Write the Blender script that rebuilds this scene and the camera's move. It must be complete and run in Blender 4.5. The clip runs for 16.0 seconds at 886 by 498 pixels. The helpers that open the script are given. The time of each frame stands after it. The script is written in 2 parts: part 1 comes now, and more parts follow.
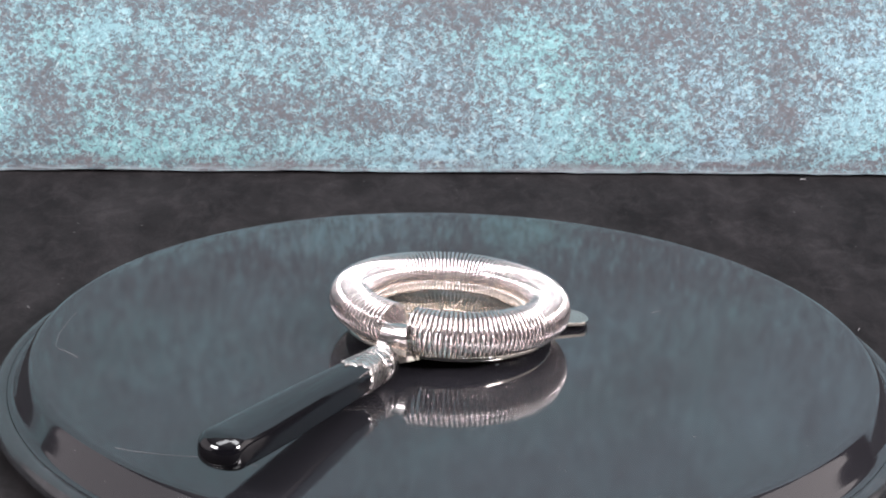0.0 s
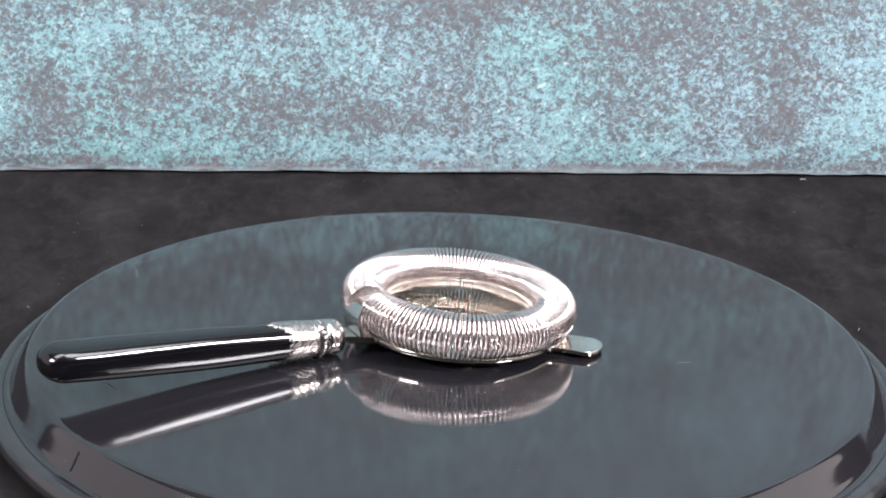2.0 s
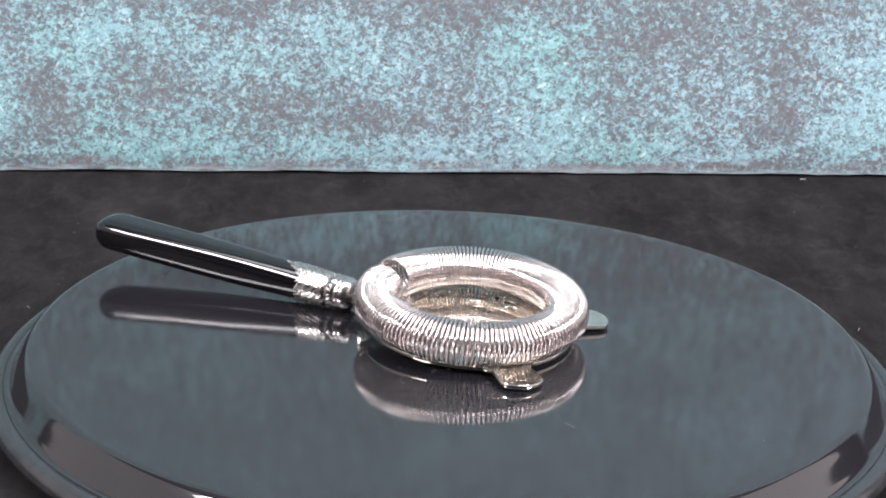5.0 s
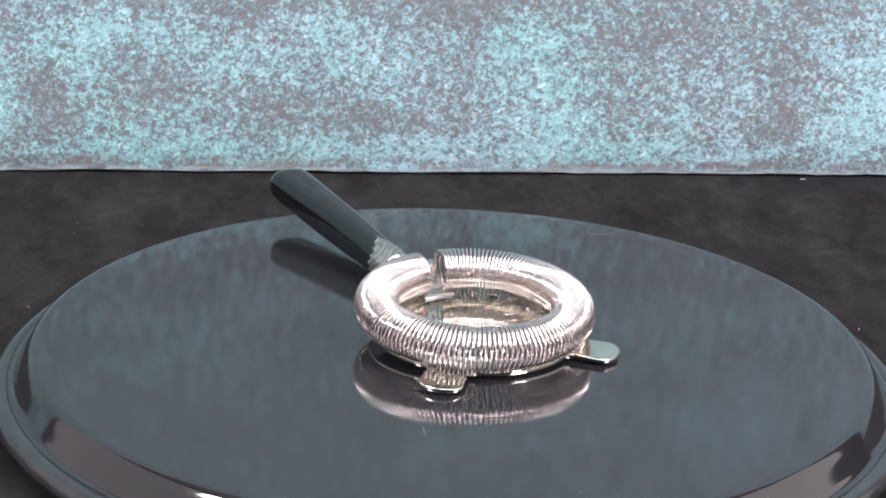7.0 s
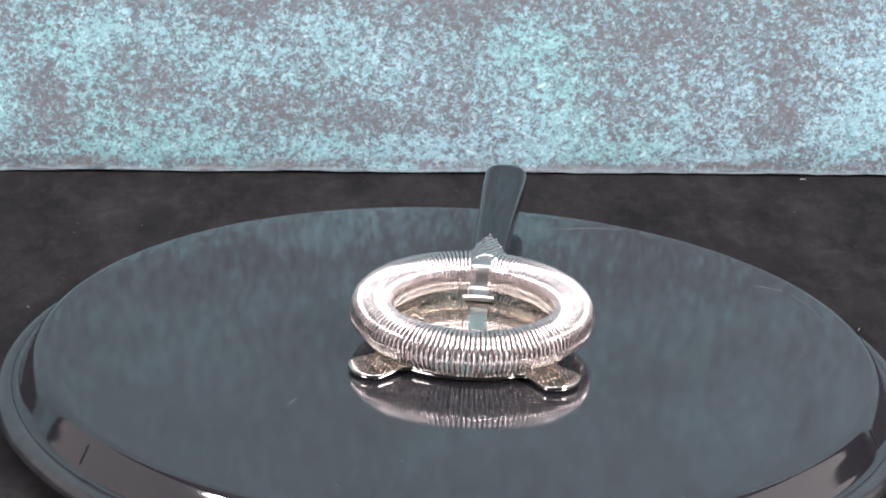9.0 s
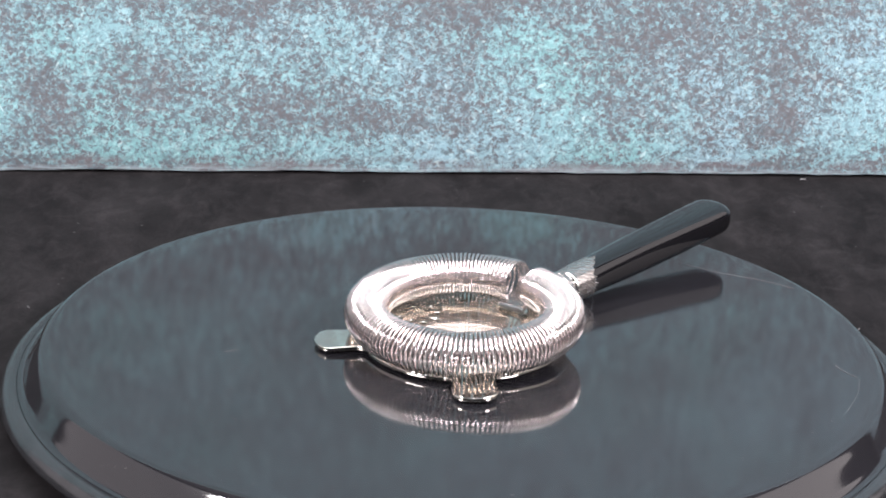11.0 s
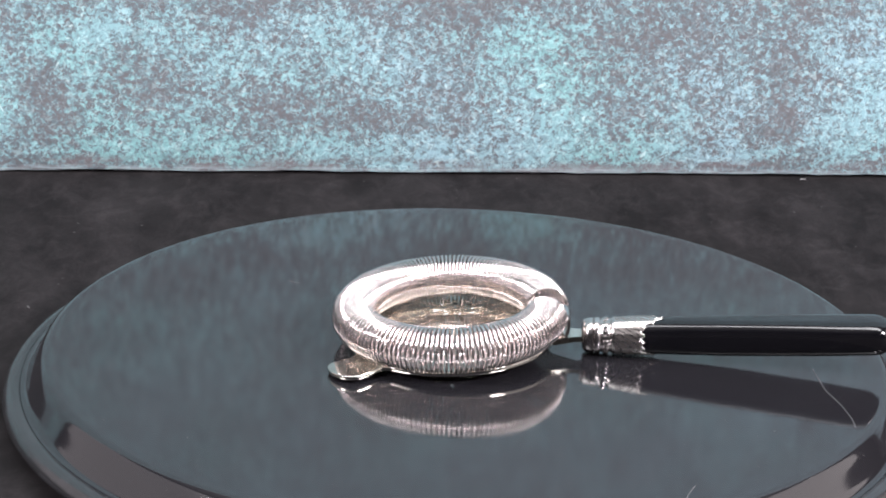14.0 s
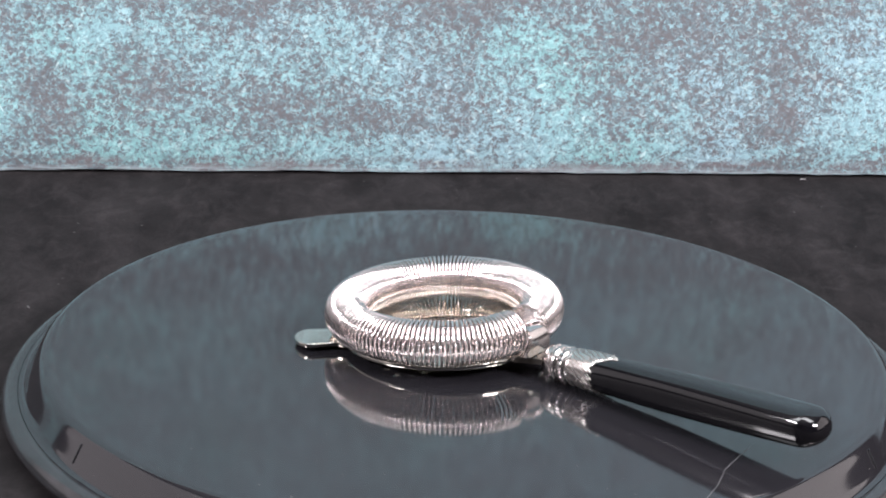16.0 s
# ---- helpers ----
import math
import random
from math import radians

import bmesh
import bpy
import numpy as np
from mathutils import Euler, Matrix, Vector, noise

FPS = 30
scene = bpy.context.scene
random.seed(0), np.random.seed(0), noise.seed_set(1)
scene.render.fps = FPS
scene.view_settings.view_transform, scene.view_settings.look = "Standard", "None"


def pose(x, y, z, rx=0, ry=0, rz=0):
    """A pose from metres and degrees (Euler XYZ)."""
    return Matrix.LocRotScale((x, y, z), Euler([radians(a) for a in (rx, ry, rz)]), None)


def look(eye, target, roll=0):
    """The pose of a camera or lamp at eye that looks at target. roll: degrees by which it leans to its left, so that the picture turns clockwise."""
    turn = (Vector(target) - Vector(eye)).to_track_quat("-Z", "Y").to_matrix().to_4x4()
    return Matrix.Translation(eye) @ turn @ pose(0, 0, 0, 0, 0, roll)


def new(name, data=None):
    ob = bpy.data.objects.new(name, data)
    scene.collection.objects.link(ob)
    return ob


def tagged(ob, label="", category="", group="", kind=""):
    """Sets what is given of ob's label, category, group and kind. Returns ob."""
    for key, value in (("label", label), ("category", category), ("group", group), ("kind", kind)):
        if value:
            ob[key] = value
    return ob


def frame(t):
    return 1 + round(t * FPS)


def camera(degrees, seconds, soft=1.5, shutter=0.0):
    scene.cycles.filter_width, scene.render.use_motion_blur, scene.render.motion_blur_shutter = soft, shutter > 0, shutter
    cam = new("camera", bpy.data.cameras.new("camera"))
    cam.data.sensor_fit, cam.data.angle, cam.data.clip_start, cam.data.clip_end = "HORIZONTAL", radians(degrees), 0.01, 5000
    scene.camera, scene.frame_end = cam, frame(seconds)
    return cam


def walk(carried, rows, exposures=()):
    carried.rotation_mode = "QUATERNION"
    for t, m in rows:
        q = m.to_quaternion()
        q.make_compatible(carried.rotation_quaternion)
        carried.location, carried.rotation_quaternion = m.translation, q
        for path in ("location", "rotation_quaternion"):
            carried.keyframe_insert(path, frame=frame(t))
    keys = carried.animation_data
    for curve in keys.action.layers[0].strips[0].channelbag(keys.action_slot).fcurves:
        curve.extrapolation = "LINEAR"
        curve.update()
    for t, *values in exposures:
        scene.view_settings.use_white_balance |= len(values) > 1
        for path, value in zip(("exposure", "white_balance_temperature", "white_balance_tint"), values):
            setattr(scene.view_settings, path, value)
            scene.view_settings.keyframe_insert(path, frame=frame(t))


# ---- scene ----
T = 0.022                     # height of the turntable's top over the table
TURN, START = -17.56, 2.3      # degrees a second, clockwise from above, and the turn at the outset
SECONDS = 16.0

EYE = Vector((-0.0064, -0.8292, 0.3366 + T))
TILT = radians(-19.909)
cam = camera(20.10, SECONDS, soft=1.9)
CAM = look(EYE, EYE + Vector((0, math.cos(TILT), math.sin(TILT))), 2.045)
walk(cam, [(0, CAM), (SECONDS, CAM)], [(0, -0.04), (SECONDS, -0.04)])

# ---- light ----
world = bpy.data.worlds.new("room_air")
scene.world = world
world.use_nodes = True
world.node_tree.nodes["Background"].inputs["Color"].default_value = (0.8, 0.86, 0.95, 1)
world.node_tree.nodes["Background"].inputs["Strength"].default_value = 0.15


def area_lamp(name, eye, target, sx, sy, power, colour):
    data = bpy.data.lights.new(name, "AREA")
    data.shape, data.size, data.size_y = "RECTANGLE", sx, sy
    data.energy, data.color = power, colour
    ob = new(name, data)
    ob.matrix_world = look(eye, target)
    return ob


area_lamp("overhead_light", (-0.47, -0.18, 1.50), (-0.15, 0.08, 0), 0.50, 1.00, 11.5, (0.96, 0.96, 1.0))
area_lamp("overhead_light", (0.47, -0.18, 1.50), (0.15, 0.08, 0), 0.50, 1.00, 14.5, (0.96, 0.96, 1.0))
area_lamp("front_light", (-1.30, -0.85, 1.10), (0, 0.12, 0.05), 0.60, 0.38, 37, (1.0, 0.95, 1.0))
area_lamp("front_light", (1.30, -0.85, 1.10), (0, 0.12, 0.05), 0.48, 0.34, 58, (1.0, 0.95, 1.0))
area_lamp("side_light", (-1.35, -0.17, 0.58), (0, -0.17, 0.1), 1.65, 0.90, 3.0, (1.0, 0.92, 0.97))
area_lamp("side_light", (1.35, -0.17, 0.62), (0, -0.17, 0.1), 1.65, 0.90, 6.0, (1.0, 0.91, 0.92))


# ---- materials ----
class Nodes:
    """A small shorthand for node trees."""

    def __init__(self, name):
        self.mat = bpy.data.materials.new(name)
        self.mat.use_nodes = True
        self.tree = self.mat.node_tree
        self.bsdf = self.tree.nodes["Principled BSDF"]

    def add(self, kind, **values):
        node = self.tree.nodes.new(kind)
        for key, value in values.items():
            setattr(node, key, value)
        return node

    def put(self, socket, value):
        if isinstance(value, bpy.types.NodeSocket):
            self.tree.links.new(value, socket)
        else:
            socket.default_value = value

    def math(self, op, a, b=0.0, clamp=False):
        node = self.add("ShaderNodeMath", operation=op, use_clamp=clamp)
        self.put(node.inputs[0], a), self.put(node.inputs[1], b)
        return node.outputs[0]

    def vec(self, op, a, b):
        node = self.add("ShaderNodeVectorMath", operation=op)
        self.put(node.inputs[0], a), self.put(node.inputs[1], b)
        return node.outputs["Value"] if op == "LENGTH" else node.outputs["Vector"]

    def coords(self):
        return self.add("ShaderNodeTexCoord").outputs["Object"]

    def noise(self, co, scale, detail=4.0, rough=0.55, distort=0.0, colour=False):
        node = self.add("ShaderNodeTexNoise")
        self.put(node.inputs["Vector"], co)
        node.inputs["Scale"].default_value, node.inputs["Detail"].default_value = scale, detail
        node.inputs["Roughness"].default_value, node.inputs["Distortion"].default_value = rough, distort
        return node.outputs["Color" if colour else "Fac"]

    def span(self, value, a, b, c=0.0, d=1.0, smooth=False):
        node = self.add("ShaderNodeMapRange", interpolation_type="SMOOTHSTEP" if smooth else "LINEAR")
        for i, v in enumerate((value, a, b, c, d)):
            self.put(node.inputs[i], v)
        return node.outputs[0]

    def mix(self, fac, a, b):
        node = self.add("ShaderNodeMix", data_type="RGBA")
        self.put(node.inputs["Factor"], fac)
        for socket, v in ((node.inputs[6], a), (node.inputs[7], b)):
            self.put(socket, v if isinstance(v, bpy.types.NodeSocket) else (*v, 1))
        return node.outputs[2]

    def bump(self, height, strength, distance):
        node = self.add("ShaderNodeBump")
        node.inputs["Strength"].default_value, node.inputs["Distance"].default_value = strength, distance
        self.put(node.inputs["Height"], height)
        self.put(self.bsdf.inputs["Normal"], node.outputs[0])

    def set(self, **values):
        for key, value in values.items():
            socket = self.bsdf.inputs[key.replace("_", " ")]
            if isinstance(value, tuple):
                value = (*value, 1)
            self.put(socket, value)
        return self


# pale and bare patches of the patina: across, up (metres), half width, half height, strength
PALE = [(-0.206, 0.033, 0.012, 0.030, 1.0), (-0.172, 0.062, 0.024, 0.012, 0.8), (-0.138, 0.066, 0.030, 0.011, 0.8),
        (-0.086, 0.052, 0.034, 0.013, 0.75), (-0.048, 0.061, 0.020, 0.016, 0.55), (-0.036, 0.046, 0.018, 0.010, 0.8),
        (0.045, 0.027, 0.026, 0.024, 0.9), (0.036, 0.058, 0.022, 0.018, 0.6), (0.172, 0.063, 0.009, 0.011, 0.9),
        (0.200, 0.050, 0.020, 0.026, 0.9), (0.187, 0.021, 0.026, 0.012, 0.8), (0.128, 0.010, 0.026, 0.004, 1.0),
        (-0.125, 0.011, 0.060, 0.008, 0.75), (-0.028, 0.010, 0.050, 0.009, 0.95), (0.010, 0.004, 0.060, 0.003, 0.8), (0.030, 0.013, 0.150, 0.009, 0.6)]
BARE = [(-0.180, 0.030, 0.020, 0.016, 0.9), (-0.138, 0.040, 0.024, 0.012, 0.9), (-0.082, 0.034, 0.030, 0.009, 0.6),
        (-0.020, 0.026, 0.044, 0.014, 0.3), (0.096, 0.028, 0.034, 0.022, 0.35), (0.150, 0.024, 0.014, 0.014, 0.9),
        (-0.064, 0.082, 0.044, 0.009, 0.55), (-0.105, 0.074, 0.020, 0.010, 0.6), (0.010, 0.079, 0.034, 0.014, 0.6),
        (0.100, 0.066, 0.050, 0.016, 0.5), (0.152, 0.046, 0.012, 0.020, 0.7), (0.150, 0.004, 0.060, 0.003, 0.8),
        (-0.180, 0.004, 0.060, 0.003, 0.9), (-0.100, 0.090, 0.130, 0.013, 0.5), (0.100, 0.090, 0.140, 0.014, 0.5)]


# the board higher up: paler where positive, barer where negative
HIGH = [(0.150, 0.190, 0.045, 0.022, 1.0), (-0.145, 0.130, 0.032, 0.018, 0.5), (0.066, 0.130, 0.022, 0.016, 0.6), (0.020, 0.196, 0.050, 0.014, 0.5),
        (-0.117, 0.100, 0.030, 0.012, -0.7), (-0.057, 0.130, 0.030, 0.020, -0.7), (0.105, 0.152, 0.036, 0.018, -0.8),
        (-0.185, 0.135, 0.016, 0.030, -0.9), (-0.060, 0.185, 0.060, 0.020, -0.5), (0.180, 0.120, 0.040, 0.022, -0.4)]


def patina_material():
    n = Nodes("patina_board")
    co = n.coords()
    half = (0.5, 0.5, 0.5)
    wobble = n.vec("MULTIPLY", n.vec("SUBTRACT", n.noise(co, 48, 6, 0.7, colour=True), half), (0.045, 0.0, 0.034))
    warped = n.vec("ADD", co, wobble)
    total = n.math("MULTIPLY", n.math("SUBTRACT", n.noise(co, 17, 6, 0.62), 0.52), 2.2)
    for patches, sign in ((PALE, 0.60), (BARE, -0.54), (HIGH, 0.55)):
        for u, v, su, sv, k in patches:
            d = n.vec("LENGTH", n.vec("MULTIPLY", n.vec("SUBTRACT", warped, (u, 0, v)), (1 / su, 0, 1 / sv)), (0, 0, 0))
            total = n.math("ADD", total, n.span(d, 0.3, 1.35, sign * k, 0.0, True))

    def about(value, k):
        return n.math("MULTIPLY", n.math("SUBTRACT", value, 0.5), k)

    blot = n.noise(co, 130, 4, 0.62, 0.5)
    grain = n.noise(co, 360, 3, 0.6, 1.2)
    fine = n.noise(co, 850, 2, 0.5, 0.3)
    sep = n.add("ShaderNodeSeparateXYZ")
    n.put(sep.inputs[0], n.vec("ADD", co, n.vec("MULTIPLY", wobble, (0, 0, 0.12))))
    # mottling loses half its contrast higher up, to soften its reflection in the disc
    calm = n.span(sep.outputs["Z"], 0.075, 0.105, 1.0, 0.5)
    broad = n.math("MULTIPLY", n.math("ADD", n.math("MULTIPLY", total, 0.80), about(blot, 1.25)), calm)
    mask = n.math("ADD", n.math("ADD", n.math("MULTIPLY", broad, 0.9), about(grain, 1.0)), about(fine, 0.7))
    curled = n.vec("ADD", co, n.vec("MULTIPLY", n.vec("SUBTRACT", n.noise(co, 420, 2, colour=True), half), (0.0042, 0.0, 0.0036)))
    for scale, k in ((820, 1.15), (430, 0.70)):
        flake = n.add("ShaderNodeTexVoronoi")
        n.put(flake.inputs["Vector"], curled)
        flake.inputs["Scale"].default_value = scale
        cell = n.add("ShaderNodeSeparateXYZ")
        n.put(cell.inputs[0], flake.outputs["Color"])
        mask = n.math("ADD", mask, about(cell.outputs["X"], k))
    # three coats: brown-violet ground, thin grey-teal wash, pale teal to lilac crust
    ground = n.mix(n.noise(co, 42, 4), (0.122, 0.130, 0.144), (0.162, 0.153, 0.163))
    wash = n.mix(n.noise(n.vec("ADD", co, (0.4, 0, 0.2)), 55, 4), (0.140, 0.212, 0.232), (0.180, 0.236, 0.268))
    hue = n.math("ADD", n.noise(n.vec("ADD", co, (0.9, 0, 0.5)), 13, 4), n.math("MULTIPLY", sep.outputs["X"], 0.45))
    pale = n.mix(n.span(hue, 0.36, 0.66), (0.236, 0.450, 0.466), (0.296, 0.452, 0.520))
    colour = n.mix(n.span(mask, -0.50, 0.05), ground, wash)
    colour = n.mix(n.span(mask, 0.02, 0.62), colour, pale)
    # short curled flakes, light ones thicker where the crust lies, dark pits between
    drift = n.vec("ADD", co, n.vec("MULTIPLY", n.vec("SUBTRACT", n.noise(co, 240, 2, colour=True), half), (0.005, 0.0, 0.004)))
    curl = n.span(n.math("ABSOLUTE", n.math("SUBTRACT", n.noise(drift, 290, 1, 0.5, 0.9), 0.52)), 0.022, 0.060, 1, 0)
    broken = n.span(n.noise(n.vec("ADD", co, (0.15, 0, 0.6)), 210, 2), 0.40, 0.56)
    light = n.math("MULTIPLY", n.math("MULTIPLY", curl, broken), n.span(broad, -0.45, 0.45, 0.34, 1.0))
    colour = n.mix(n.math("MULTIPLY", light, 0.55), colour, n.mix(n.span(hue, 0.36, 0.66), (0.46, 0.72, 0.73), (0.53, 0.72, 0.77)))
    pit = n.span(n.noise(n.vec("ADD", drift, (0.31, 0, 0.17)), 300, 2, 0.5, 1.0), 0.53, 0.64)
    colour = n.mix(n.math("MULTIPLY", pit, 0.4), colour, (0.095, 0.112, 0.126))
    chip = n.span(n.noise(n.vec("ADD", co, (0.7, 0, 0.1)), 250, 1, 0.5, 0.8), 0.70, 0.75)
    colour = n.mix(n.math("MULTIPLY", chip, n.span(broad, -0.5, 0.3, 0.15, 0.7)), colour, (0.55, 0.71, 0.72))
    # brown rubbed band near the lower edge, then the paler edge itself
    worn = n.math("MULTIPLY", n.span(sep.outputs["Z"], 0.0055, 0.0095, 1, 0), n.span(n.noise(n.vec("MULTIPLY", co, (34, 34, 150)), 1.0, 4), 0.44, 0.58))
    colour = n.mix(n.math("MULTIPLY", worn, 0.65), colour, (0.190, 0.158, 0.168))
    streak = n.noise(n.vec("MULTIPLY", co, (60, 60, 900)), 1.0, 3)
    rub = n.math("MULTIPLY", n.span(sep.outputs["Z"], 0.0022, 0.0042, 1, 0), n.span(streak, 0.38, 0.56))
    colour = n.mix(n.math("MULTIPLY", rub, 0.65), colour, n.mix(n.noise(co, 30, 3), (0.40, 0.56, 0.60), (0.42, 0.42, 0.44)))
    n.set(Base_Color=colour, Roughness=n.span(fine, 0.2, 0.8, 0.6, 0.85), Specular_IOR_Level=0.25)
    n.bump(mask, 0.2, 0.0005)
    return n.mat


def table_material():
    n = Nodes("black_card")
    co = n.coords()
    cloud = n.noise(n.vec("MULTIPLY", co, (1.0, 0.55, 1.0)), 30, 6, 0.68, 0.4)
    scuff = n.noise(n.vec("MULTIPLY", co, (95, 55, 95)), 1.0, 6, 0.72, 1.0)
    grain = n.noise(co, 900, 3, 0.6)
    k = n.math("ADD", n.math("MULTIPLY", n.span(scuff, 0.45, 0.75), 0.45), n.math("MULTIPLY", n.span(cloud, 0.35, 0.7), 0.5))
    k = n.math("ADD", k, n.math("MULTIPLY", n.math("SUBTRACT", grain, 0.5), 0.35))
    colour = n.mix(k, (0.0062, 0.0054, 0.0057), (0.033, 0.0293, 0.0305))
    specks = n.span(n.noise(co, 330, 1), 0.775, 0.80)
    n.set(Base_Color=n.mix(n.math("MULTIPLY", specks, 0.35), colour, (0.16, 0.15, 0.15)), Roughness=0.8, Specular_IOR_Level=0.1)
    n.bump(n.math("ADD", n.math("MULTIPLY", grain, 0.6), n.math("MULTIPLY", cloud, 2.0)), 0.3, 0.0006)
    return n.mat


def gloss_black_material():
    n = Nodes("glossy_black_plastic")
    co = n.coords()
    smear = n.noise(co, 16, 5, 0.6, 0.4)
    hair = n.noise(n.vec("MULTIPLY", co, (240, 40, 100)), 1.0, 3, 0.6, 1.2)
    dust = n.span(n.noise(co, 700, 1), 0.775, 0.80)
    colour = n.mix(n.math("MULTIPLY", dust, 0.35), n.mix(smear, (0.0106, 0.0102, 0.0124), (0.0152, 0.0146, 0.0170)), (0.25, 0.24, 0.23))
    rough = n.math("ADD", n.span(smear, 0.3, 0.7, 0.074, 0.092), n.math("MULTIPLY", n.span(hair, 0.62, 0.7), 0.02))
    n.set(Base_Color=colour, Roughness=rough, IOR=1.82)
    n.bump(n.noise(co, 38, 3), 0.014, 0.002)
    return n.mat


def rim_material():
    n = Nodes("worn_black_plastic")
    co = n.coords()
    rubs = n.noise(co, 170, 6, 0.7, 0.6)
    n.set(Base_Color=n.mix(n.span(rubs, 0.45, 0.8), (0.016, 0.0165, 0.018), (0.036, 0.036, 0.040)), Roughness=n.span(rubs, 0.3, 0.7, 0.16, 0.26), IOR=1.8)
    n.bump(rubs, 0.02, 0.0003)
    return n.mat


def metal_material(name, colour, rough, scale=300.0, bump=0.05):
    n = Nodes(name)
    co = n.coords()
    stain = n.noise(co, 90, 5, 0.6)
    n.set(Base_Color=n.mix(n.span(stain, 0.35, 0.7), colour, tuple(c * 0.82 for c in colour)), Metallic=1.0,
          Roughness=n.span(n.noise(co, scale, 3), 0.3, 0.7, rough * 0.75, rough * 1.3))
    n.bump(n.noise(co, scale * 1.5, 2), bump, 0.0002)
    return n.mat


def engraved_material():
    """Chased silver, dark in its cuts."""
    n = Nodes("chased_silver")
    co = n.coords()
    wave = n.add("ShaderNodeTexWave", bands_direction="DIAGONAL")
    n.put(wave.inputs["Vector"], n.vec("MULTIPLY", co, (1.0, 1.4, 1.4)))
    wave.inputs["Scale"].default_value, wave.inputs["Distortion"].default_value = 190, 5.0
    wave.inputs["Detail"].default_value, wave.inputs["Detail Scale"].default_value = 2.0, 1.6
    rough = n.noise(n.vec("MULTIPLY", co, (260, 620, 620)), 1.0, 3, 0.6, 1.5)
    cuts = n.math("ADD", n.math("MULTIPLY", wave.outputs["Fac"], 0.18), n.math("MULTIPLY", rough, 0.72))
    n.set(Base_Color=n.mix(n.span(cuts, 0.36, 0.52), (0.34, 0.31, 0.29), (0.74, 0.70, 0.67)), Metallic=1.0,
          Roughness=n.span(cuts, 0.3, 0.6, 0.4, 0.16))
    n.bump(cuts, 0.35, 0.0004)
    return n.mat


def handle_material():
    n = Nodes("polished_black_bakelite")
    co = n.coords()
    wear = n.noise(co, 60, 5, 0.65)
    n.set(Base_Color=n.mix(wear, (0.0020, 0.0020, 0.0028), (0.0045, 0.0042, 0.0055)), IOR=1.66,
          Roughness=n.span(wear, 0.35, 0.7, 0.075, 0.12))
    n.bump(n.noise(n.vec("MULTIPLY", co, (30, 60, 60)), 1.0, 2), 0.05, 0.002)
    return n.mat


def paint_material(name, colour):
    n = Nodes(name)
    co = n.coords()
    n.set(Base_Color=n.mix(n.noise(co, 3, 4), colour, tuple(c * 0.9 for c in colour)), Roughness=0.8)
    n.bump(n.noise(co, 120, 3), 0.1, 0.001)
    return n.mat


PATINA = patina_material()
CARD = table_material()
GLOSS = gloss_black_material()
RIM = rim_material()
STEEL = metal_material("polished_plate", (0.84, 0.80, 0.72), 0.08, 300, 0.0)
WIRE = metal_material("nickel_wire", (0.86, 0.785, 0.765), 0.19, 200, 0.0)
SILVER = metal_material("silver_collar", (0.70, 0.66, 0.64), 0.18, 500, 0.1)
CHASED = engraved_material()
BAKELITE = handle_material()
WHITE = paint_material("off_white_paint", (0.45, 0.45, 0.45))
GREY = paint_material("charcoal_paint", (0.07, 0.065, 0.066))
LINT = paint_material("pale_lint", (0.28, 0.27, 0.27))
SCRATCH = paint_material("scratched_plastic", (0.11, 0.11, 0.115))


# ---- mesh helpers ----
def mesh_of(name, bm, material, smooth=40):
    bmesh.ops.recalc_face_normals(bm, faces=bm.faces)
    data = bpy.data.meshes.new(name)
    bm.to_mesh(data)
    bm.free()
    data.materials.append(material)
    data.shade_smooth()
    if smooth < 180:
        data.set_sharp_from_angle(angle=radians(smooth))
    return data


def part(name, bm, material, parent=None, label="", smooth=40):
    ob = new(name, mesh_of(name, bm, material, smooth))
    ob.parent = parent
    return tagged(ob, label)


def box(x0, y0, z0, x1, y1, z1, bevel=0.0):
    bm = bmesh.new()
    bmesh.ops.create_cube(bm, size=1, matrix=Matrix.LocRotScale(
        ((x0 + x1) / 2, (y0 + y1) / 2, (z0 + z1) / 2), None, (x1 - x0, y1 - y0, z1 - z0)))
    if bevel:
        bmesh.ops.bevel(bm, geom=bm.edges[:], offset=bevel, segments=2, affect="EDGES")
    return bm


def loft(rings, closed=True, caps=True):
    """A skin over rings of equally many points."""
    bm = bmesh.new()
    rows = [[bm.verts.new(p) for p in ring] for ring in rings]
    n = len(rows[0])
    for a, b in zip(rows, rows[1:]):
        for i in range(n if closed else n - 1):
            bm.faces.new((a[i], a[(i + 1) % n], b[(i + 1) % n], b[i]))
    if caps:
        bm.faces.new(rows[0]), bm.faces.new(rows[-1])
    return bm


def lathe(profile, steps, centre=(0, 0)):
    """Turns (radius, height) pairs round the upright axis; a radius of 0 closes it."""
    bm = bmesh.new()
    rows = []
    for r, z in profile:
        if r == 0:
            rows.append([bm.verts.new((centre[0], centre[1], z))])
        else:
            rows.append([bm.verts.new((centre[0] + r * math.cos(2 * math.pi * i / steps),
                                       centre[1] + r * math.sin(2 * math.pi * i / steps), z)) for i in range(steps)])
    for a, b in zip(rows, rows[1:]):
        for i in range(steps):
            j = (i + 1) % steps
            quad = [a[i % len(a)], a[j % len(a)], b[j % len(b)], b[i % len(b)]]
            quad = list(dict.fromkeys(quad))
            if len(quad) > 2:
                bm.faces.new(quad)
    return bm


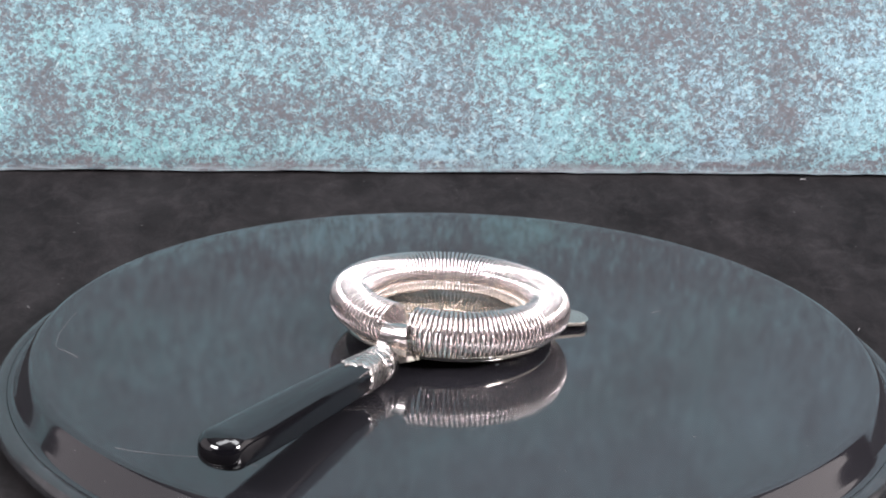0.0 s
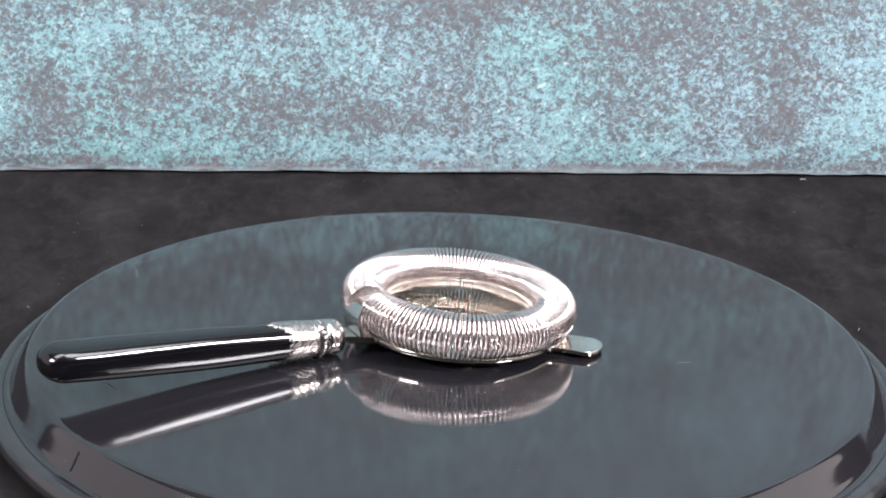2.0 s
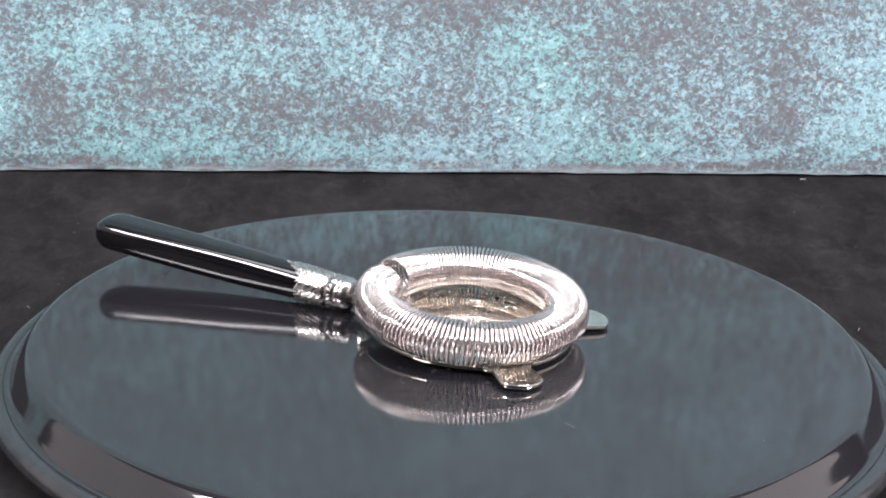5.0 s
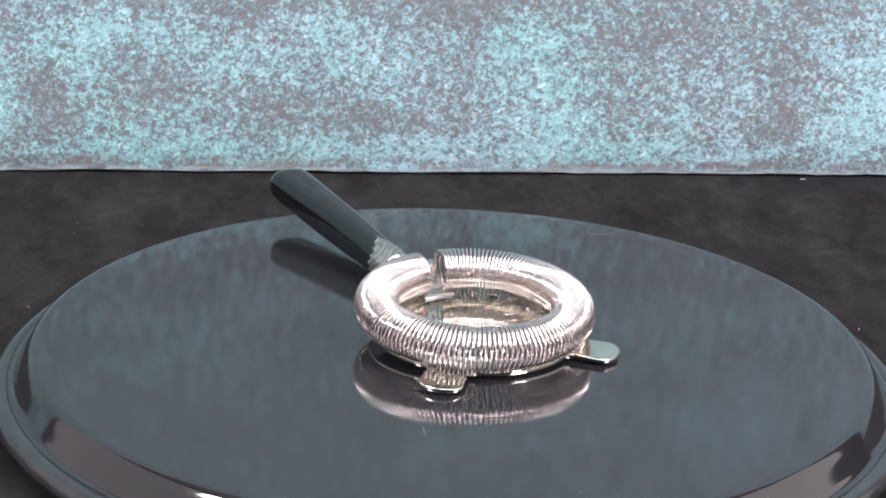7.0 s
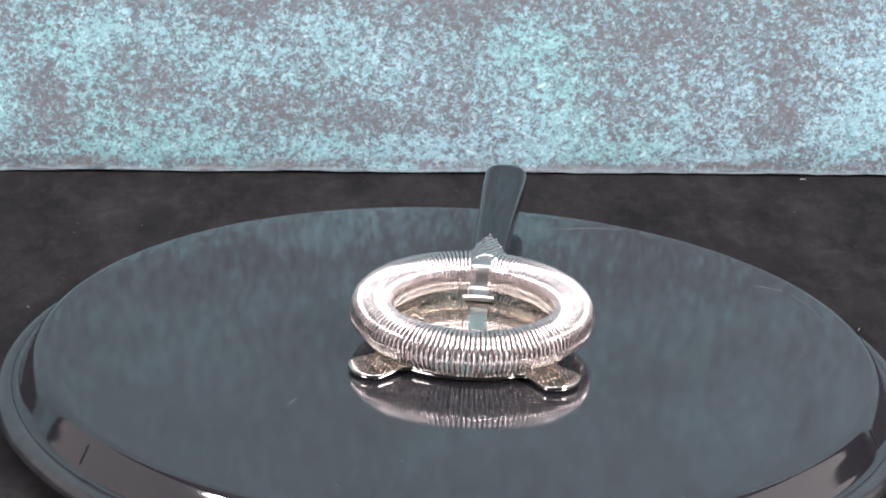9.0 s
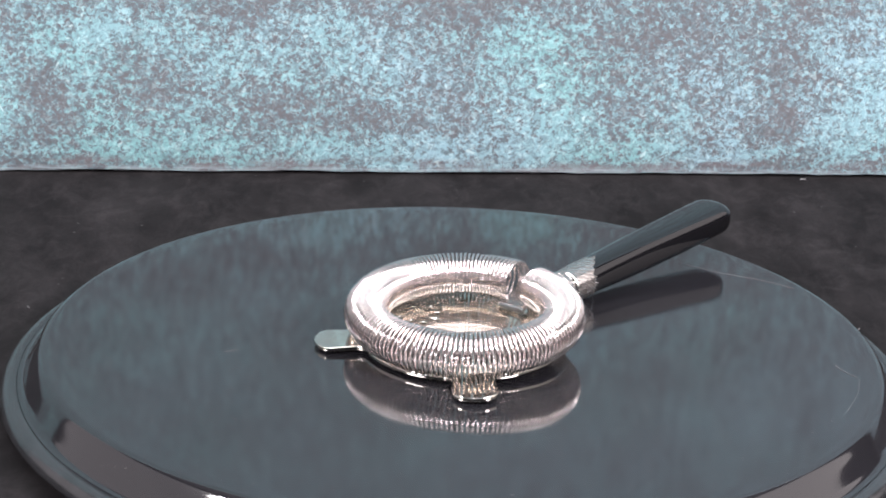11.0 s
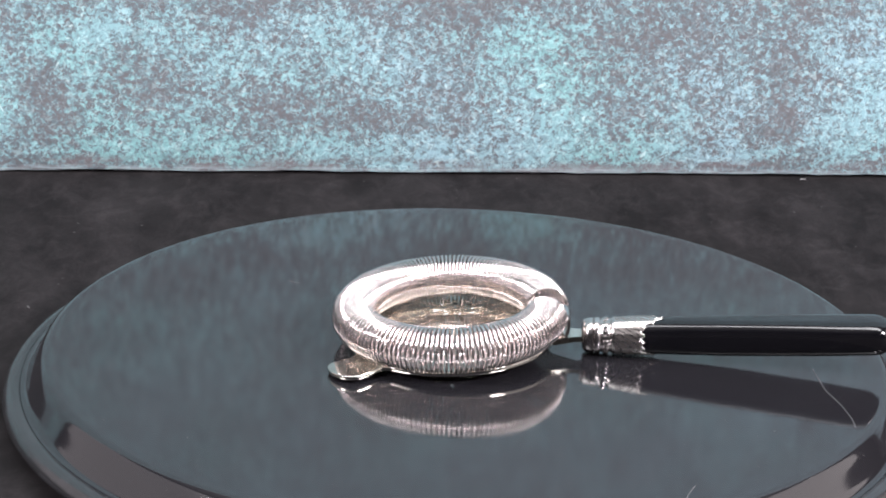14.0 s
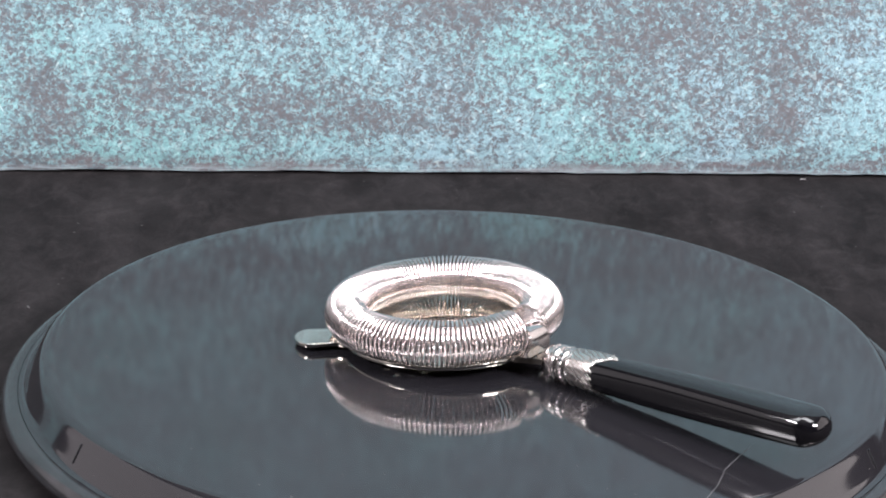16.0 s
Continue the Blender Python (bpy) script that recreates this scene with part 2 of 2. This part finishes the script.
def tube(points, radius, sides=8):
    """A round wire along points."""
    rings, side = [], None
    pts = [Vector(p) for p in points]
    for i, p in enumerate(pts):
        way = (pts[min(i + 1, len(pts) - 1)] - pts[max(i - 1, 0)]).normalized()
        if side is None:
            side = way.orthogonal().normalized()
        side = (side - way * side.dot(way)).normalized()
        up = way.cross(side)
        rings.append([p + radius * (math.cos(a) * side + math.sin(a) * up)
                      for a in (2 * math.pi * k / sides for k in range(sides))])
    return loft(rings)


def plate(name, outline, holes, thick, bevel, material, parent, z=0.0, label=""):
    """A flat plate with holes cut through it and softened edges."""
    curve = bpy.data.curves.new(name, "CURVE")
    curve.dimensions, curve.fill_mode = "2D", "BOTH"
    curve.extrude, curve.bevel_depth, curve.bevel_resolution = thick / 2 - bevel, bevel, 2
    for loop in [outline, *holes]:
        spline = curve.splines.new("POLY")
        spline.points.add(len(loop) - 1)
        for point, (x, y) in zip(spline.points, loop):
            point.co = (x, y, 0, 1)
        spline.use_cyclic_u = True
    maker = new(name + "_curve", curve)
    data = bpy.data.meshes.new_from_object(maker.evaluated_get(bpy.context.evaluated_depsgraph_get()))
    bpy.data.objects.remove(maker)
    data.materials.clear()
    data.materials.append(material)
    data.set_sharp_from_angle(angle=radians(30))
    data.transform(Matrix.Translation((0, 0, z)))
    ob = new(name, data)
    ob.parent = parent
    return tagged(ob, label)


# ---- the room ----
def build_room():
    x0, x1, y0, y1, h, k = -1.9, 1.9, -2.6, 1.3, 1.75, 0.1
    low = -0.75
    tagged(part("floor", box(x0, y0, low - k, x1, y1, low), GREY), "plain charcoal floor under the table", "floor", kind="structure")
    tagged(part("ceiling", box(x0, y0, h, x1, y1, h + k), WHITE), "plain off-white ceiling", "ceiling", kind="structure")
    for name, b in (("wall_west", (x0 - k, y0, low, x0, y1, h)), ("wall_east", (x1, y0, low, x1 + k, y1, h)),
                    ("wall_south", (x0, y0 - k, low, x1, y0, h)), ("wall_north", (x0, y1, low, x1, y1 + k, h))):
        tagged(part(name, box(*b), GREY), "plain charcoal painted wall", "wall", kind="structure")


YAW = 5.35
BACK = pose(-0.005, 0.2612, 0.0, 0, 0, YAW)


def build_table():
    tagged(part("table", box(-0.8, -0.75, -0.03, 0.8, 0.55, 0, 0.002), CARD),
           "matt black scuffed tabletop under the turntable", "table")
    for x in (-0.74, 0.74):
        for y in (-0.69, 0.49):
            part("leg", box(x - 0.025, y - 0.025, -0.75, x + 0.025, y + 0.025, -0.03, 0.002), CARD, bpy.data.objects["table"])


def build_backdrop():
    """The board's lower edge is a little uneven."""
    bm = bmesh.new()
    nx, cols = 160, []
    for i in range(nx + 1):
        u = -0.6 + 1.2 * i / nx
        low = 0.0006 + 0.0007 * noise.noise(Vector((u * 22, 3, 0))) + 0.0004 * noise.noise(Vector((u * 90, 7, 0)))
        low = max(low + 0.0007, 0.0002) if abs(u) < 0.45 else 0.0
        bulge = 0.0012 * noise.noise(Vector((u * 6, 1, 0)))
        cols.append([bm.verts.new(p) for p in ((u, bulge, low), (u, bulge - 0.0004, low + 0.0012), (u, bulge * 0.4, 0.03),
                                               (u, 0, 0.75), (u, 0.006, 0.75), (u, 0.006 + bulge, low))])
    for a, b in zip(cols, cols[1:]):
        for j in range(6):
            bm.faces.new((a[j], b[j], b[(j + 1) % 6], a[(j + 1) % 6]))
    bm.faces.new(cols[0]), bm.faces.new(cols[-1])
    ob = part("backdrop_board", bm, PATINA)
    ob.matrix_world = BACK
    tagged(ob, "teal and grey-brown mottled patina backdrop board standing on the table", "backdrop")


# ---- the turntable ----
DOME = 0.0024                # the top bulges a little
OFF = (-0.0011, -0.0028)    # the disc sits a little off its axis


def build_turntable():
    thing = new("turntable")
    profile = [(0.1470 * k / 24, DOME * (1 - (k / 24) ** 2)) for k in range(25)]
    for a in range(8, 61, 6):
        profile.append((0.1470 + 0.0041 * math.sin(radians(a)), -0.0041 * (1 - math.cos(radians(a)))))
    profile += [(0.1509, -0.0025), (0.1519, -0.0042), (0.1532, -0.0065), (0.1545, -0.0088), (0.1552, -0.0100), (0.1557, -0.0106), (0.1563, -0.0110), (0.1570, -0.0112), (0.1577, -0.0112)]
    part("disc", lathe(profile + [(0.1578, -0.0160), (0, -0.0160)], 256, OFF), GLOSS, thing, "glossy black domed top with sloping side", 50)
    lip = [(0.1579, -0.0165), (0.1579, -0.0113), (0.1588, -0.0112), (0.1597, -0.0112), (0.1606, -0.0114), (0.1615, -0.0118),
           (0.1623, -0.0124), (0.1630, -0.0133), (0.1636, -0.0143), (0.1639, -0.0153), (0.1640, -0.0162), (0.1632, -0.0168), (0.1579, -0.0165)]
    part("rim", lathe(lip, 256, OFF), RIM, thing, "rounded glossy black lower rim", 60)
    for line, r in ((((-0.067, -0.1068), (-0.0844, -0.1005), (-0.0965, -0.0988), (-0.1075, -0.0958), (-0.1151, -0.0923)), 0.00012),
                    (((-0.1333, -0.0184), (-0.1379, -0.0130), (-0.1420, -0.0097)), 0.00013),
                    (((-0.1422, -0.0086), (-0.1424, 0.0033), (-0.1407, 0.0145), (-0.1375, 0.0280)), 0.00004),
                    (((0.0727, 0.0306), (0.0781, 0.0346)), 0.00010)):
        pts = []
        for (ax, ay), (bx, by) in zip(line, line[1:]):
            for f in (0.0, 0.25, 0.5, 0.75):
                x, y = ax + (bx - ax) * f, ay + (by - ay) * f
                pts.append((x, y, DOME * (1 - (Vector((x - OFF[0], y - OFF[1])).length / 0.1476) ** 2)))
        part("scratch", tube(pts, r, 5), SCRATCH, thing, "fine pale scratch")
    for a in (14.0, 133.5, 251.0):
        c, s = math.cos(radians(a)), math.sin(radians(a))
        pts = [(OFF[0] + r * c, OFF[1] + r * s, z) for r, z in ((0.1513, -0.0031), (0.1530, -0.0061), (0.1547, -0.0092))]
        part("mould_seam", tube(pts, 0.0005, 6), RIM, thing)
    return tagged(thing, "round glossy black plastic turntable with a rounded rim", "turntable")


def build_base():
    ob = part("drive_unit", lathe([(0, 0), (0.125, 0), (0.127, 0.001), (0.127, 0.004), (0.125, 0.0049), (0, 0.0049)], 96), CARD)
    tagged(ob, "low black drive base under the turntable", "base")


# ---- the strainer ----
def oval(x, ry, rz, steps=28, z=0.0, flat=2.3):
    """A ring of points round the handle's axis, a little squarer than an ellipse."""
    ring = []
    for k in range(steps):
        a = 2 * math.pi * k / steps
        c, s = math.cos(a), math.sin(a)
        ring.append((x, ry * math.copysign(abs(c) ** (2 / flat), c), z + rz * math.copysign(abs(s) ** (2 / flat), s)))
    return ring


RING_A, RING_B, RING_R, RING_Z = 0.0341, 0.0357, 0.00736, 0.0087
WIRE_R = 0.00052


def build_strainer():
    thing = new("cocktail_strainer")
    # perforated plate with two rounded ears
    outline = []
    r0, ear, half = 0.0368, 0.0530, 0.0061
    for k in range(360):
        a = k * 1.0
        r = r0
        for mid in (137, 225):
            d = abs(a - mid)
            side = r0 * math.sin(radians(d))
            if d < 24:
                # ear with a rounded end and a soft root
                if side < half:
                    r = (ear - half + math.sqrt(max(half ** 2 - side ** 2, 0.0))) / max(math.cos(radians(d)) ** 0.2, 0.9)
                else:
                    r = r0 + 0.0035 * max(0.0, 1 - (side - half) / 0.004) ** 2
        outline.append((r * math.cos(radians(a)), r * math.sin(radians(a))))
    holes = []

    def hole(x, y, rx, ry, turn):
        c, s = math.cos(turn), math.sin(turn)
        holes.append([(x + c * rx * math.cos(b) - s * ry * math.sin(b), y + s * rx * math.cos(b) + c * ry * math.sin(b))
                      for b in (2 * math.pi * k / 14 for k in range(14))])

    for cx, cy in ((0.001, 0.0225), (0.001, -0.0225)):
        for k in range(8):
            a = math.pi * k / 4 + 0.2
            x, y = cx + 0.0068 * math.cos(a), cy + 0.0068 * math.sin(a)
            if k % 2:
                hole(x, y, 0.0014, 0.0014, 0)
            else:
                hole(x, y, 0.0026, 0.0010, a)
    hole(0.0215, 0.0195, 0.0014, 0.0014, 0)
    hole(0.0215, -0.0205, 0.0014, 0.0014, 0)
    plate("strainer_plate", outline, holes, 0.0015, 0.0003, STEEL, thing, 0.0, "polished plate with pierced rosettes and two ears")

    # the coil
    coils, per, gap = 140, 20, radians(6.3)
    pts = []
    total = coils * per
    for i in range(total + 1):
        f = i / total
        u = gap + (2 * math.pi - 2 * gap) * f
        v = 2 * math.pi * coils * f
        r = RING_R * (1 + 0.006 * math.sin(u * 37 + 1.3) * math.sin(u * 11))
        x = (RING_A + r * math.cos(v)) * math.cos(u)
        y = (RING_B + r * math.cos(v)) * math.sin(u)
        pts.append((x, y, RING_Z + r * math.sin(v)))
    part("spring", tube(pts, WIRE_R, 10), WIRE, thing, "tightly coiled bright nickel wire spring", 180)
    # saddle through the gap of the coil
    path = [(0.0258, 0.0014, 0.0052), (0.0255, 0.0021, 0.0055), (0.0260, 0.0026, 0.0057), (0.0270, 0.0027, 0.0056), (0.0288, 0.0027, 0.0051), (0.0306, 0.0033, 0.0046),
            (0.0322, 0.0048, 0.0042), (0.0342, 0.0074, 0.0039), (0.0360, 0.0096, 0.0039), (0.0380, 0.0108, 0.0040), (0.0398, 0.0104, 0.0042),
            (0.0412, 0.0089, 0.0044), (0.0419, 0.0068, 0.0050), (0.0419, 0.0048, 0.0058), (0.0414, 0.0030, 0.0064), (0.0410, 0.0013, 0.0066)]
    rings = []
    for i, (x, z, w) in enumerate(path):
        a, b = path[max(i - 1, 0)], path[min(i + 1, len(path) - 1)]
        d = Vector((b[0] - a[0], b[1] - a[1])).normalized()
        nx, nz = -d.y * 0.0005, d.x * 0.0005
        rings.append([(x + nx, -w, z + nz), (x + nx * 1.2, -w * 0.5, z + nz * 1.2), (x + nx * 1.3, 0, z + nz * 1.3), (x + nx * 1.2, w * 0.5, z + nz * 1.2),
                      (x + nx, w, z + nz), (x - nx, w, z - nz), (x - nx, 0, z - nz), (x - nx, -w, z - nz)])
    part("saddle", loft(rings), SILVER, thing, "bent polished strip through the gap of the coil", 60)
    # flat neck
    rings = [[(x, -w, -0.0009), (x, -w * 0.9, 0.0009), (x, w * 0.9, 0.0009), (x, w, -0.0009)]
             for x, w in ((0.0330, 0.0085), (0.0375, 0.0074), (0.0410, 0.0058), (0.0440, 0.0044), (0.0480, 0.0040))]
    part("neck", loft(rings), STEEL, thing, "flat polished metal neck", 30)

    # collar: beads, then the chased sleeve with a zigzag edge
    collar = []
    for x, r in ((0.0462, 0.0030), (0.0464, 0.0048), (0.0470, 0.0058), (0.0482, 0.0063), (0.0495, 0.0066), (0.0503, 0.0066), (0.0506, 0.0060),
                 (0.0509, 0.0066), (0.0518, 0.0068), (0.0526, 0.0066), (0.0529, 0.0060), (0.0534, 0.0063), (0.0560, 0.0064),
                 (0.0564, 0.0060), (0.0568, 0.0066), (0.0574, 0.0069), (0.0580, 0.0068)):
        collar.append(oval(x, r * 0.96, r * 0.95, 40, 0, 2.0))
    band = part("collar", loft(collar), SILVER, thing, "turned silver collar with beaded bands", 50)
    for k in range(22):
        a = 2 * math.pi * k / 22
        bm = bmesh.new()
        bmesh.ops.create_icosphere(bm, subdivisions=1, radius=0.5, matrix=Matrix.LocRotScale(
            (0.0547, 0.0061 * math.cos(a), 0.0060 * math.sin(a)), None, (0.0022, 0.0013, 0.0013)))
        part("bead", bm, SILVER, band)
    steps = 64
    rows = []
    for f in (0.0, 0.06, 0.14, 0.3, 0.5, 0.7, 0.88, 0.96, 1.0):
        row = []
        for k in range(steps):
            a = 2 * math.pi * k / steps
            # long points above and below, short ones at the sides
            tip = 0.0680 + 0.0068 * max(0.0, 1 - abs(math.sin(a / 2 - math.pi / 4)) / 0.42) + 0.0068 * max(0.0, 1 - abs(math.cos(a / 2 - math.pi / 4)) / 0.42)
            tip += 0.0005 * (1 if k % 4 < 2 else -1)
            x = 0.0578 + (tip - 0.0578) * f
            ry = (0.0064 + 0.0005 * math.sin(min(f, 1) * math.pi * 0.7)) + 0.0001 * math.cos(a * 16)
            rz = (0.0064 + 0.0005 * math.sin(min(f, 1) * math.pi * 0.7)) + 0.0001 * math.cos(a * 16)
            if f == 1.0:
                ry, rz = ry - 0.0004, rz - 0.0004
            row.append((x, ry * math.cos(a), rz * math.sin(a)))
        rows.append(row)
    sleeve = part("sleeve", loft(rows, caps=False), CHASED, thing, "chased leaf-patterned silver sleeve", 60)
    for k in range(steps):
        if k % 2 == 0:
            x, y, z = rows[-2][k]
            bm = bmesh.new()
            bmesh.ops.create_icosphere(bm, subdivisions=1, radius=0.00030, matrix=Matrix.Translation((x, y, z)))
            part("edge_bead", bm, SILVER, sleeve)

    # handle: oval, widening to a rounded butt
    rings = []
    for f in [i / 22 for i in range(23)]:
        x = 0.062 + 0.087 * f
        ry = 0.0062 + 0.0023 * min(1, f * 1.15) ** 1.2
        rz = 0.0061 + 0.0004 * math.sin(f * math.pi)
        rings.append(oval(x, ry, rz, 44, 0.0006 * f * f, 2.2 + 1.0 * min(1, f * 2.5)))
    for a in range(10, 90, 10):
        c, s = math.cos(radians(a)), math.sin(radians(a))
        rings.append(oval(0.149 + 0.0075 * s, 0.0085 * c ** 0.85, 0.0061 * c ** 0.85, 44, 0.0006, 3.2 - 1.1 * s))
    part("handle", loft(rings), BAKELITE, thing, "polished black bakelite handle with rounded end", 180)
    return tagged(thing, "silver coil cocktail strainer with black bakelite handle lying on the turntable", "strainer")


def build_lint():
    for x, y, size, turn in ((0.1590, 0.2720, 0.0007, 20), (0.1579, 0.0844, 0.0005, 70), (-0.1671, 0.0769, 0.0004, 130)):
        ob = part("lint_speck", tube([(-2 * size, 0, 0.0003), (-0.4 * size, 0.5 * size, 0.0005), (0.6 * size, -0.3 * size, 0.0005), (2 * size, 0.3 * size, 0.0003)], size * 0.4, 5), LINT)
        ob.matrix_world = pose(x, y, 0, 0, 0, turn)
        tagged(ob, "tiny pale lint speck on the black tabletop", "lint", "lint on the table")


build_room()
build_table()
build_lint()
build_backdrop()
build_base()
turntable = build_turntable()
strainer = build_strainer()

# where the strainer lies on the turntable: handle's bearing and the lean of the whole tool
LEAN = math.degrees(0.0552)
ON_DISC = pose(-0.0032, 0.0043, 0.0059) @ pose(0, 0, 0, 0, 0, math.degrees(4.1975)) @ pose(0, 0, 0, 0, -LEAN, 0)
WOBBLE = pose(0, 0, 0, math.degrees(-0.00187), math.degrees(-0.0038), 0)


def motions():
    """The turntable goes round at an even pace with a slight wobble and carries the strainer."""
    rows = [(i * 0.5, pose(0, 0, T) @ pose(0, 0, 0, 0, 0, START + TURN * i * 0.5) @ WOBBLE) for i in range(33)]
    walk(turntable, rows)
    walk(strainer, [(t, m @ ON_DISC) for t, m in rows])


motions()
